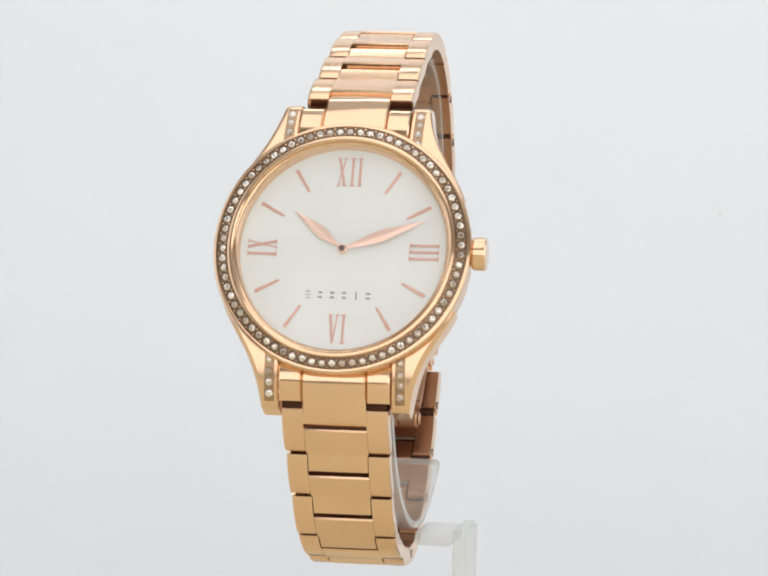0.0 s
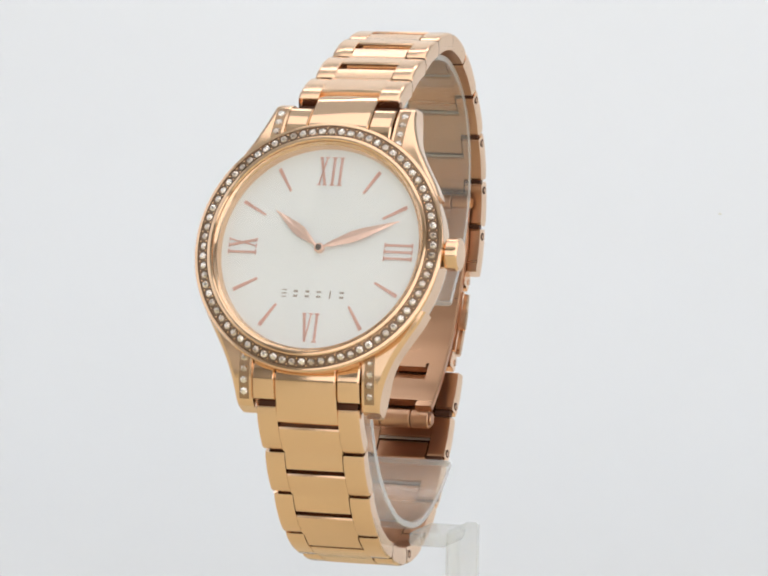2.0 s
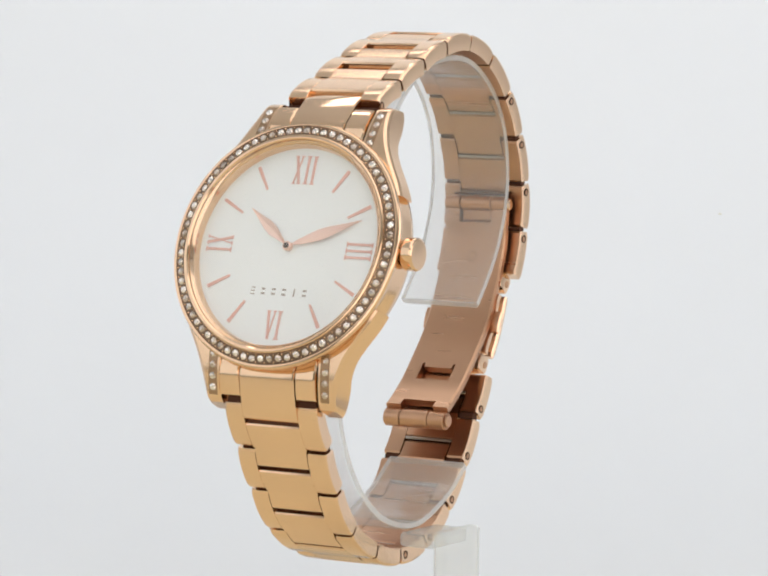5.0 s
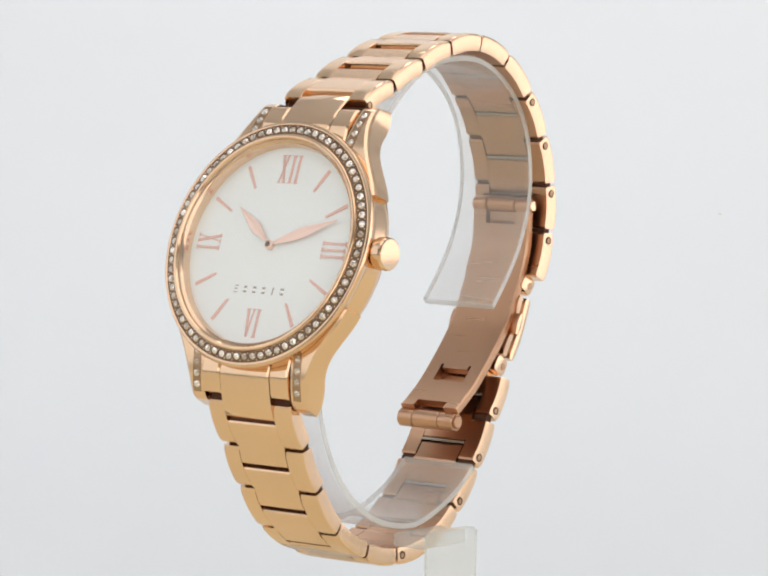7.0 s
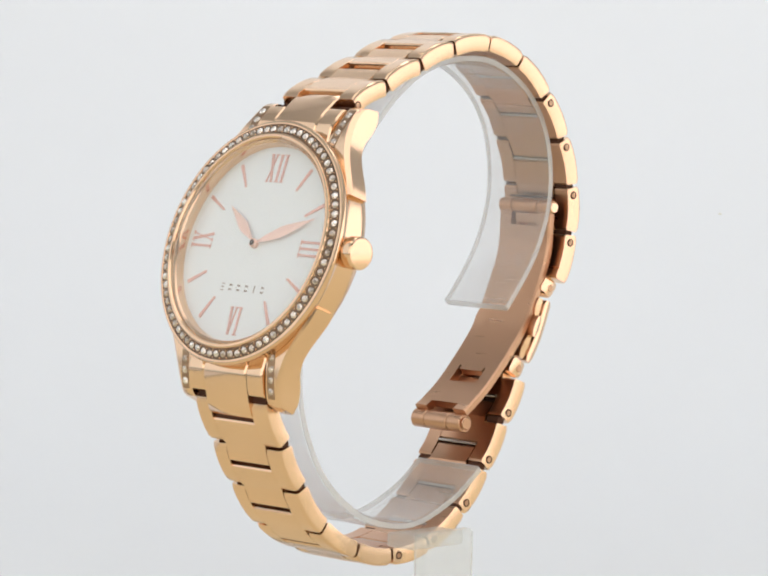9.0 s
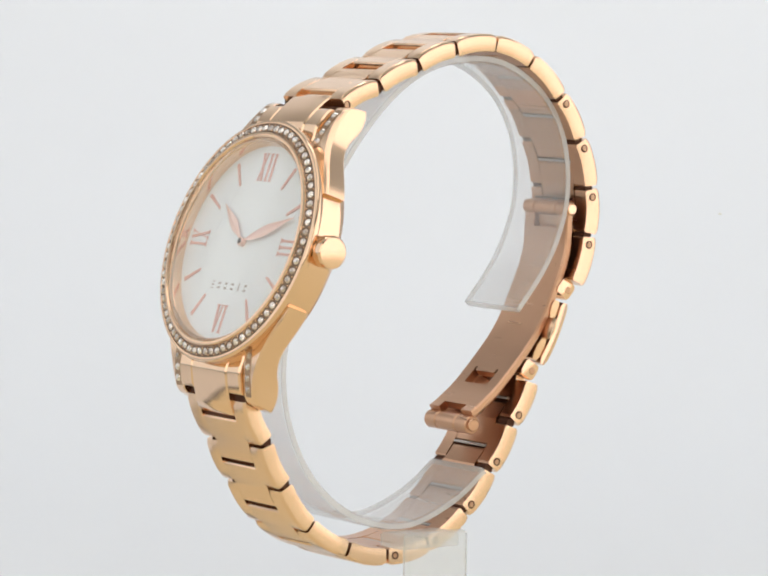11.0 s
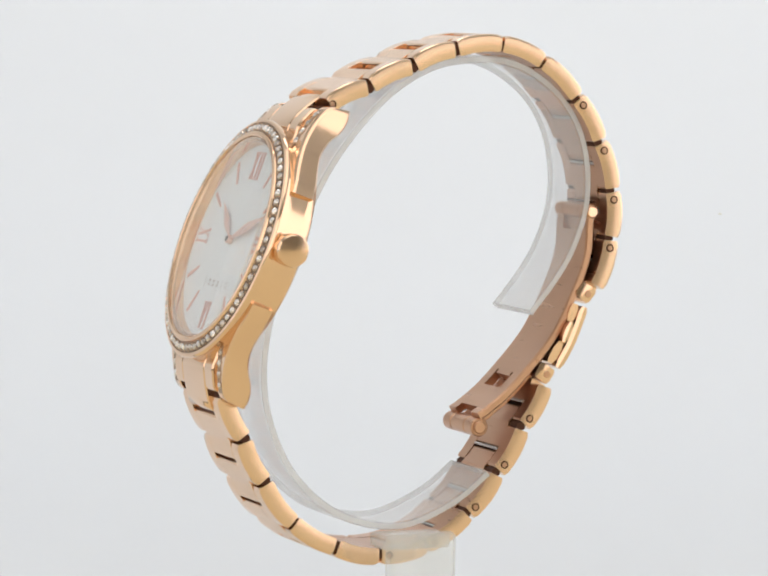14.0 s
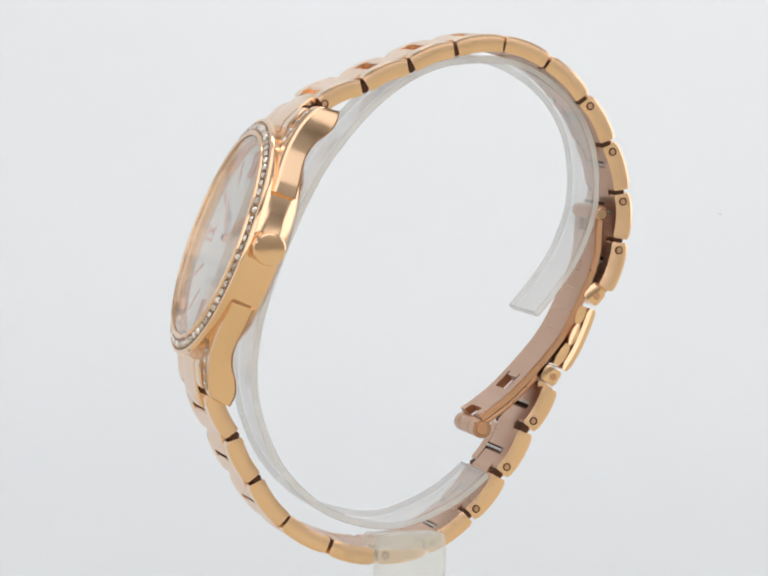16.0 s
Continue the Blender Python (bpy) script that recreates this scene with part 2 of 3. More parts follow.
# ---- the watch ----
def case_parts(watch):
    bm = bmesh.new()
    lathe(bm, [(13.6, -0.35), (16.2, -0.2), (16.7, -0.3), (16.6, -1.0), (16.75, -2.8), (16.65, -3.7), (16.2, -4.3), (15.0, -4.6), (14.2, -5.2), (10, -5.6), (0.01, -5.8)])
    case = part("case", bm, SOFT, watch, "polished rose gold round watch case")
    # four lugs
    st = [(7.8, 15.3, -0.3), (9.5, 14.5, -0.4), (12.0, 13.0, -0.55), (14.5, 11.6, -0.92), (17.0, 10.6, -1.58), (18.8, 10.1, -2.3), (20.2, 9.85, -3.1), (20.75, 9.7, -3.9)]
    back = [(7.5, -3.7), (10.4, -3.75), (13.6, -3.85), (15.9, -4.7), (17.5, -5.9), (19.2, -6.65), (20.7, -6.55), (21.0, -5.6)]
    rear = smooth_path(back[:-1], 5)
    for sx in (-1, 1):
        for su in (-1, 1):
            bm = bmesh.new()
            rings = []
            for (u, xo, nf) in smooth_path(st, 4):
                nb = np.interp(u, [q[0] for q in rear], [q[1] for q in rear])
                ub = u + (0.25 if u > 19 else 0)
                xi = max(7.45, math.sqrt(max(0.0, 14.9 ** 2 - u * u)))
                ring = []
                for x, n, uu in ((xi, nf - 0.15, u), (xi + 0.15, nf, u), (xo - 0.6, nf, u), (xo - 0.2, nf - 0.2, u), (xo, nf - 0.55, u), (xo, nb + 0.3, ub), (xo - 0.3, nb, ub), (xi, nb, ub)):
                    ring.append(on_case(sx * x, su * uu, n))
                rings.append(ring)
            loft(bm, rings)
            lug = part("lug", bm, SOFT, watch, sharp=22)
            # browner strip laid just proud of the lug face, under its stones
            bm = bmesh.new()
            rr = []
            for u in (14.0, 15.2, 16.4, 17.6, 18.8, 20.0):
                nf = np.interp(u, [q[0] for q in st], [q[2] for q in st]) + 0.07
                rr.append([on_case(sx * x, su * u, nf + d) for x, d in ((7.95, -0.2), (7.95, 0.0), (9.25, 0.0), (9.25, -0.2))])
            loft(bm, rr)
            part("stone_channel", bm, SETTING, lug)
    # bezel
    bm = bmesh.new()
    lathe(bm, [(16.3, -0.45), (16.75, -0.35), (17, 0.25), (17.02, 0.5), (16.9, 0.75), (16.65, 0.87), (16.46, 0.87), (16.4, 0.77), (15.05, 1.19), (14.98, 1.45), (14.8, 1.57), (14.5, 1.57), (14.32, 1.43), (14.28, 1.15), (14.05, 1.07), (13.8, 0.85), (13.62, -0.3)])
    bezel = part("bezel", bm, POLISHED, watch, "rose gold bezel with a ring of small clear stones")
    # channel floor, with the shade between the stones put into its colour
    bm = bmesh.new()
    lathe(bm, [(16.4, 0.73), (16.38, 0.81), (15.1, 1.21), (15.06, 1.15)])
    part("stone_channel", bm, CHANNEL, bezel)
    # glass
    bm = bmesh.new()
    lathe(bm, cap=True, profile=[(0.01, 0.95), (13.7, 0.95), (14.2, 1.17), (14.25, 1.33), (13.98, 1.5), (0.01, 1.54)])
    glass = part("glass", bm, GLASS, case, "flat clear watch glass")
    glass.visible_shadow = False
    # crown
    bm = bmesh.new()
    def on_crown(a, b, n):
        return on_case(n, 0.4 + a, -2.0 + b)
    lathe(bm, [(0.9, 16.0), (0.9, 16.75), (1.75, 16.75), (2.05, 16.95), (2.2, 17.2), (2.2, 18.35), (2.12, 18.6), (1.94, 18.72), (1.3, 18.74), (0.6, 18.75), (0.01, 18.755)], 48, on_crown)
    crown = part("crown", bm, POLISHED, case, "polished round winding crown", sharp=14)
    return case, bezel


def dial_parts(watch):
    bm = bmesh.new()
    lathe(bm, [(0.01, -0.62), (13.8, -0.62), (13.8, -0.32), (0.01, -0.32)], 96)
    dial = part("dial", bm, DIAL, watch, "silver white sunray dial with rose gold markers")
    top = -0.315

    def bar(bm, a, b, w0, w1, h=0.14, z=top):
        a, b = Vector(a), Vector(b)
        d = (b - a).normalized()
        s = Vector((-d.y, d.x))
        base = [a + s * w0, a - s * w0, b - s * w1, b + s * w1]
        lo = [bm.verts.new(on_case(p.x, p.y, z)) for p in base]
        hi = [bm.verts.new(on_case(p.x * 0.998, p.y * 0.998, z + h)) for p in base]
        bm.faces.new(hi)
        bm.faces.new(lo[::-1])
        for i in range(4):
            j = (i + 1) % 4
            bm.faces.new((lo[i], lo[j], hi[j], hi[i]))

    for ang in (33, 61.8, 118.2, 147, 213, 241.8, 298.2, 327):
        a = radians(ang)
        d = Vector((math.sin(a), math.cos(a)))
        bm = bmesh.new()
        bar(bm, d * 9.2, d * 12.75, 0.14, 0.24)
        part("hour_marker", bm, PRINT, dial, smooth=False)

    # roman numerals as strokes with serifs; glyph space: x to the right, y up, 0..3.8 high
    H = 3.75

    def numeral(text, centre, turn, width):
        shapes = {"I": 0.95, "X": 1.75, "V": 1.75}
        total = sum(shapes[c] for c in text)
        k = width / total
        x = -width / 2
        bm = bmesh.new()
        ca, sa = math.cos(turn), math.sin(turn)

        def place(p):
            return (centre[0] + p[0] * ca - p[1] * sa, centre[1] + p[0] * sa + p[1] * ca)

        def stroke(p, q, w):
            bar(bm, place(p), place(q), w, w)
        for c in text:
            w = shapes[c] * k
            m = x + w / 2
            if c == "I":
                stroke((m, -H / 2), (m, H / 2), 0.15)
                for y in (-H / 2, H / 2):
                    stroke((m - 0.34, y), (m + 0.34, y), 0.06)
            if c == "X":
                stroke((m - 0.42, H / 2), (m + 0.42, -H / 2), 0.16)
                stroke((m - 0.42, -H / 2), (m + 0.42, H / 2), 0.07)
                for y in (-H / 2, H / 2):
                    for e in (-0.42, 0.42):
                        stroke((m + e - 0.26, y), (m + e + 0.26, y), 0.06)
            if c == "V":
                stroke((m - 0.48, H / 2), (m, -H / 2), 0.16)
                stroke((m + 0.48, H / 2), (m, -H / 2), 0.07)
                for e in (-0.48, 0.48):
                    stroke((m + e - 0.26, H / 2), (m + e + 0.26, H / 2), 0.06)
            x += w
        part("numeral", bm, PRINT, dial, "rose gold roman numeral " + text, smooth=False)

    numeral("XII", (0.1, 10.6), 0, 3.85)
    numeral("III", (10.75, -0.1), -math.pi / 2, 2.7)
    numeral("VI", (0.0, -10.75), 0, 2.6)
    numeral("IX", (-10.7, 0.0), math.pi / 2, 2.6)
    # the maker's mark as plain bars
    for k in range(6):
        x = -4.1 + k * 1.58
        bm = bmesh.new()
        if k == 0:
            for y in (-0.45, 0.0, 0.45):
                bar(bm, (x - 0.32, -6.2 + y), (x + 0.32, -6.2 + y), 0.06, 0.06, 0.03)
        elif k == 4:
            bar(bm, (x, -6.72), (x, -5.68), 0.09, 0.09, 0.03)
        else:
            for y in (-0.32, 0.32):
                bar(bm, (x - 0.28, -6.2 + y), (x + 0.28, -6.2 + y), 0.13, 0.13, 0.03)
        part("logo_bar", bm, LOGO, dial, smooth=False)

    def hand(name, tip, length, wide, z):
        d = Vector(tip).normalized()
        s = Vector((-d.y, d.x))
        bm = bmesh.new()
        outline = [(0.3, 0.16), (1.0, 0.2), (2.0, wide * 0.55), (length * 0.42, wide), (length * 0.55, wide * 0.93), (length * 0.8, wide * 0.42), (length, 0.03)]
        mid = [bm.verts.new(on_case(d.x * a, d.y * a, z + 0.07)) for a, b in outline]
        sides = []
        for sg in (-1, 1):
            sides.append([bm.verts.new(on_case(d.x * a + s.x * b * sg, d.y * a + s.y * b * sg, z)) for a, b in outline])
        for r in sides:
            for i in range(len(mid) - 1):
                bm.faces.new((mid[i], mid[i + 1], r[i + 1], r[i]))
        for i in range(len(mid) - 1):
            bm.faces.new((sides[0][i], sides[0][i + 1], sides[1][i + 1], sides[1][i]))
        part(name, bm, HAND, dial, "leaf-shaped rose gold hand", smooth=False)

    hand("hour_hand", (-6.6, 4.95), 8.3, 0.76, 0.0)
    hand("minute_hand", (10.6, 4.0), 11.35, 0.78, 0.14)
    bm = bmesh.new()
    lathe(bm, [(0.62, -0.3), (0.62, 0.3), (0.5, 0.4), (0.3, 0.42), (0.28, 0.34), (0.01, 0.34)], 24)
    cap = part("centre_cap", bm, HAND, dial)
    bm = bmesh.new()
    lathe(bm, [(0.4, 0.3), (0.4, 0.46), (0.28, 0.53), (0.01, 0.55)], 20)
    part("hub", bm, HUB, cap, "dark steel centre pin")
    return dial


def gem_mesh():
    """A round brilliant of 1 mm across, table up along +z."""
    bm = bmesh.new()
    n = 8

    def ring(r, z, turn):
        return [bm.verts.new((r * math.cos(2 * math.pi * (k + turn) / n), r * math.sin(2 * math.pi * (k + turn) / n), z)) for k in range(n)]
    table, star, girdle = ring(0.19, 0.2, 0.0), ring(0.36, 0.13, 0.5), ring(0.5, -0.04, 0.0)
    point = bm.verts.new((0, 0, -0.35))
    bm.faces.new(table)
    for k in range(n):
        j = (k + 1) % n
        bm.faces.new((table[k], star[k], table[j]))
        bm.faces.new((table[j], star[k], girdle[j], star[j]))
        bm.faces.new((star[k], girdle[k], girdle[j]))
        bm.faces.new((girdle[k], point, girdle[j]))
    return bm


def turn_to_case(x, u, n, spin=0.0, tilt=0.0, size=1.0):
    """A pose in metres: local z along the case's normal, leaned towards twelve by tilt."""
    m = Matrix((Vector((1, 0, 0)), CU, CN)).transposed().to_4x4()
    return Matrix.Translation(on_case(x, u, n) * MM) @ m @ Matrix.Rotation(-tilt, 4, "X") @ Matrix.Rotation(spin, 4, "Z") @ Matrix.Scale(size, 4)


def stones(watch, bezel):
    first = part("stone", gem_mesh(), STONE, bezel, smooth=False)
    rnd = random.Random(4)
    count = 74
    for k in range(count):
        a = 2 * math.pi * k / count
        m = turn_to_case(15.72 * math.sin(a), 15.72 * math.cos(a), 1.05, -a, 0.0, 1.08) @ Matrix.Rotation(-radians(17) + rnd.uniform(-0.3, 0.3), 4, "X") @ Matrix.Rotation(rnd.random() * 6.3, 4, "Z")
        if k == 0:
            first.matrix_basis = m
        else:
            share(first, m, bezel)
    # grains of metal that hold the stones
    bm = bmesh.new()
    bmesh.ops.create_icosphere(bm, subdivisions=1, radius=0.14)
    bead = part("bead", bm, POLISHED, bezel)
    for k in range(count):
        a = 2 * math.pi * (k + 0.5) / count
        for i, (r, h) in enumerate(((15.3, 1.17), (16.16, 0.9))):
            m = turn_to_case(r * math.sin(a), r * math.cos(a), h)
            if k == 0 and i == 0:
                bead.matrix_basis = m
            else:
                share(bead, m, bezel)
    for lug in [o for o in watch.children if o.name.startswith("lug")]:
        c = sum((v.co for v in lug.data.vertices), Vector()) / len(lug.data.vertices) / MM
        sx = 1 if c.x > XC else -1
        su = 1 if (c - CO).dot(CU) > 0 else -1
        for u in (14.9, 16.35, 17.75, 19.1):
            nf = np.interp(u, (14.5, 17.0, 18.8, 20.2), (-0.92, -1.58, -2.3, -3.1)) + 0.08
            slope = math.atan2(np.interp(u, (14.5, 17, 20), (0.25, 0.42, 0.52)), 1)
            share(first, turn_to_case(sx * 8.6, su * u, nf, rnd.random() * 6, su * slope, 1.12), lug)


# ---- the bracelet ----
# outer corners of the link joints in the watch's middle plane, (y, z), from the case round to the clasp
UPPER = [(-12.0, 19.2), (-5.8, 21.9), (0.7, 24.75), (7.2, 27.15), (14.5, 27.95), (21.2, 25.45), (26.8, 20.3), (30.6, 14.0), (32.75, 6.95), (32.7, -0.1), (30.5, -7.3)]
LOWER = [(-26.6, -20.5), (-23.6, -26.85), (-20.4, -32.85), (-15.9, -38.8), (-9.3, -42.55), (-2.4, -44.1), (4.9, -42.9), (11.5, -38.5), (16.0, -32.8), (19.7, -26.5), (23.1, -20.5)]
UPPER_W = [7.2, 6.95, 6.75, 6.6, 6.5, 6.45, 6.4, 6.4, 6.4, 6.4, 6.4]
LOWER_W = [7.15, 6.95, 6.75, 6.6, 6.5, 6.4, 6.4, 6.4, 6.4, 6.4, 6.4]
DEEP = 2.35


def strip(bm, spots, x0, x1, deep, edge=0.28, crown=0.0, slant=0.0):
    """A bar swept along (point, outward, x0 offset) spots between x0 and x1, with rounded long edges."""
    rings = []
    n = len(spots)
    belly = 0.12 if edge > 0.2 else 0.0
    for i, (p, o) in enumerate(spots):
        end = 0.24 if i in (0, n - 1) else 0.0
        ring = []
        for x, h in ((x0 + belly, -deep + end), (x0, -deep * 0.55), (x0 + belly * 0.7, -edge - end), (x0 + edge * 0.35, -edge * 0.3 - end), (x0 + edge, -end), ((x0 + x1) / 2, crown - end), (x1 - edge, -end), (x1 - edge * 0.35, -edge * 0.3 - end), (x1 - belly * 0.7, -edge - end), (x1, -deep * 0.55), (x1 - belly, -deep + end)):
            q = p + o * h
            if i in (0, n - 1) and h < -1.0:
                q = q + (spots[1 if i == 0 else n - 2][0] - p).normalized() * slant
            ring.append((XC + x, q.x, q.y))
        rings.append(ring)
    loft(bm, rings, marked=10)


def bar(spots, bm, e0, e1, deep, slant=0.0):
    """A bar along (point, outward, x0, x1) spots; e0 and e1 round its two long edges, its ends are eased."""
    rings = []
    n = len(spots)
    for i, (p, o, x0, x1) in enumerate(spots):
        end = 0.2 if i in (0, n - 1) else 0.0
        b0, b1 = e0 * 0.35, e1 * 0.35
        ring = []
        for x, h in ((x0 + b0, -deep + end), (x0, -deep * 0.55), (x0, -e0 - end), (x0 + e0 * 0.3, -e0 * 0.3 - end), (x0 + e0, -end), ((x0 + x1) / 2, 0.02 - end), (x1 - e1, -end), (x1 - e1 * 0.3, -e1 * 0.3 - end), (x1, -e1 - end), (x1, -deep * 0.55), (x1 - b1, -deep + end)):
            q = p + o * h
            if i in (0, n - 1):
                q = q + (spots[1 if i == 0 else n - 2][0] - p).normalized() * slant * min(1.0, -h / deep)
            ring.append((XC + x, q.x, q.y))
        rings.append(ring)
    loft(bm, rings, marked=10)


def band(watch, joints, widths):
    pts = [Vector(p) for p in joints]
    path = smooth_path(joints, 12)
    centre = Vector((1.5, -8.5))

    def outward(d, p):
        o = Vector((-d.y, d.x))
        return o if o.dot(p - centre) > 0 else -o

    def along(s):
        s = max(0.0, min(len(path) - 1.0, s * 12))
        i = min(int(s), len(path) - 2)
        p = path[i].lerp(path[i + 1], s - i)
        d = (path[i + 1] - path[i]).normalized()
        return p, outward(d, p)

    def over(s):
        """The links' outer face: flat facets from joint to joint, a little rounded."""
        k = max(0, min(last - 1, int(s)))
        t = s - k
        a, b = pts[k], pts[k + 1]
        o = outward((b - a).normalized(), (a + b) / 2)
        return a.lerp(b, t) + o * (0.5 * (1 - (2 * t - 1) ** 2)), along(s)[1]

    last = len(pts) - 1
    upper = joints is UPPER
    shift = 0.44
    for k in range(last):
        w = (widths[k] + widths[k + 1]) / 2
        cw = 4.2 * w / 7.1
        open_joint = 0.125 if upper and k < 4 else 0.045
        next_open = 0.125 if upper and k < 3 else 0.045
        # centre: as wide as the slot between its own sides, then a narrower tongue between the next sides
        bm = bmesh.new()
        s0 = k + shift + open_joint * 0.9
        if k == 0:
            s0 = 0.27 if upper else 0.43
        s1 = min(k + 1 + shift - next_open * 1.1, last)
        steps = [(s0, 0.01), (s0 + 0.03, 0.01), (s0 + (k + 1 - s0) * 0.5, 0.01), (k + 0.985, 0.01)]
        if s1 > k + 1:
            steps += [(k + 1.0, 0.2), (k + 1.12, 0.2), (k + 1.25, 0.2), (s1 - 0.03, 0.2), (s1, 0.34)]
        else:
            steps += [(s1, 0.01)]
        bar([(*over(q), -cw + m, cw - m) for q, m in steps], bm, 0.05, 0.05, DEEP)
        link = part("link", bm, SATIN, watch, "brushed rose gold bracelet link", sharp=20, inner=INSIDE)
        # its two sides, flush with it, ending at the joints
        a, b = pts[k], pts[k + 1]
        d = (b - a).normalized()
        L = (b - a).length
        o = outward(d, (a + b) / 2)
        for sx in (-1, 1):
            bm = bmesh.new()
            spots = []
            for t in (0.24, 0.9, L * 0.3, L * 0.5, L * 0.7, L - 0.9, L - 0.24):
                hump = 0.5 * (1 - ((t / L) * 2 - 1) ** 2)
                x0, x1 = (cw, w) if sx > 0 else (-w, -cw)
                spots.append((a + d * t + o * hump, o, x0, x1))
            bar(spots, bm, *((0.05, 0.34) if sx > 0 else (0.34, 0.05)), DEEP + 0.06, 0.42)
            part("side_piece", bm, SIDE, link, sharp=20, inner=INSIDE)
        # dark filler that puts the joint's shade into colour, and the pin through it
        q, oq = along(k + shift)
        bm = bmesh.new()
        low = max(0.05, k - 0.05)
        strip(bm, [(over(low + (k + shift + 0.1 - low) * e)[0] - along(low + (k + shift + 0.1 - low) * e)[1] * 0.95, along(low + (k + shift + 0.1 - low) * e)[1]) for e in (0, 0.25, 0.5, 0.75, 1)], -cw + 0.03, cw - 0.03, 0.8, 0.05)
        part("hinge_bar", bm, DARK, link, "dark filler standing in for shade in the link gap", inner=DARK)
        bm = bmesh.new()
        tube(bm, (XC - cw + 0.1, *(q - oq * 1.95)), (XC + cw - 0.1, *(q - oq * 1.95)), 0.2, 8)
        part("spring_bar", bm, STEEL, link, "thin grey steel pin")
        if 0 < k < 4 and upper:
            bm = bmesh.new()
            q2, o2 = along(k + shift + 0.035)
            tube(bm, (XC - cw + 0.5, *(q2 - o2 * 0.62)), (XC + cw - 0.1, *(q2 - o2 * 0.62)), 0.36, 12)
            part("knuckle_bar", bm, POLISHED, link)
        # dark fillers in place of the shade between neighbouring side pieces
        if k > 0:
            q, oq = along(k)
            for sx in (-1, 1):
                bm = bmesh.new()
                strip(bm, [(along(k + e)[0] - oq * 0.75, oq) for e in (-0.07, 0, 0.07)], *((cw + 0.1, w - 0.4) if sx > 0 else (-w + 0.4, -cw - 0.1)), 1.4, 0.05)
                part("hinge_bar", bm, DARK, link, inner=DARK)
        if k in ((0, 6, 7, 8, 9) if joints is UPPER else (0, 5, 6, 7, 8, 9)):
            bm = bmesh.new()
            q = a + d * 1.5 - o * 1.0
            if k == 0:
                q = a + d * 0.8 - o * 1.2
            for sx in (-1, 1):
                tube(bm, (XC + sx * (w - 0.4), q.x, q.y), (XC + sx * (w + 0.04), q.x, q.y), 0.36, 18, 0.08)
            pin = part("pin_end", bm, INSIDE, link)
            # dark ring round each pin end, the hole's shade given as colour
            bm = bmesh.new()
            for sx in (-1, 1):
                r0 = [(XC + sx * (w + 0.02), q.x + r * math.cos(t * math.pi / 10), q.y + r * math.sin(t * math.pi / 10)) for r in (0.56,) for t in range(20)]
                r1 = [(XC + sx * (w + 0.02), q.x + r * math.cos(t * math.pi / 10), q.y + r * math.sin(t * math.pi / 10)) for r in (0.37,) for t in range(20)]
                r2 = [(XC + sx * (w - 0.2), y, z) for x, y, z in r1]
                loft(bm, [r0, r1, r2], caps=False)
            part("pin_hole", bm, DARK, link)


def end_links(watch):
    """The solid end pieces between the lugs."""
    for su in (-1, 1):
        bm = bmesh.new()
        front = [(14.9, -1.0), (16.3, -1.0), (16.9, -0.95), (17.6, -1.05), (19.5, -2.0), (21.2, -3.05), (22.2, -3.85), (22.5, -4.25)]
        rings = []
        for i, (u, n) in enumerate(front):
            deep = 3.2 if u < 20 else 2.4
            drop = 0.15 if i == len(front) - 1 else 0
            ring = [(-4.2, n - deep), (-4.2, n - 0.3), (-4.0, n - 0.05 - drop), (0, n + 0.12 - drop), (4.0, n - 0.05 - drop), (4.2, n - 0.3), (4.2, n - deep)]
            rings.append([on_case(x, su * u, v) for x, v in ring])
        loft(bm, rings)
        end = part("end_link", bm, POLISHED, watch, "curved polished rose gold end link")
        # dark blocks as painted shade where the end link meets the first link
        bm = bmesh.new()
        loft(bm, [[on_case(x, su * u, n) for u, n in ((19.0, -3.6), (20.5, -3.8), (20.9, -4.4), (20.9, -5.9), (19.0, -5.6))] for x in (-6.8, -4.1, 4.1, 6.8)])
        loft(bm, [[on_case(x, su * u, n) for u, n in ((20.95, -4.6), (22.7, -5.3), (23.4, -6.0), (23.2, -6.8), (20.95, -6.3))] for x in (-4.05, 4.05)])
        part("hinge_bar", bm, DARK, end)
        for sx in (-1, 1):
            bm = bmesh.new()
            rings = []
            for i, (u, n) in enumerate([(14.2, -1.05), (16.1, -1.05), (16.7, -1.0), (17.5, -1.12), (19.5, -2.1), (19.95, -2.55)]):
                ring = [(4.28, n - 3.0), (4.28, n - 0.25), (4.5, n), (7.15, n), (7.35, n - 0.25), (7.35, n - 3.0)]
                rings.append([on_case(sx * x, su * u, v) for x, v in ring])
            loft(bm, rings)
            part("side_piece", bm, POLISHED, end)


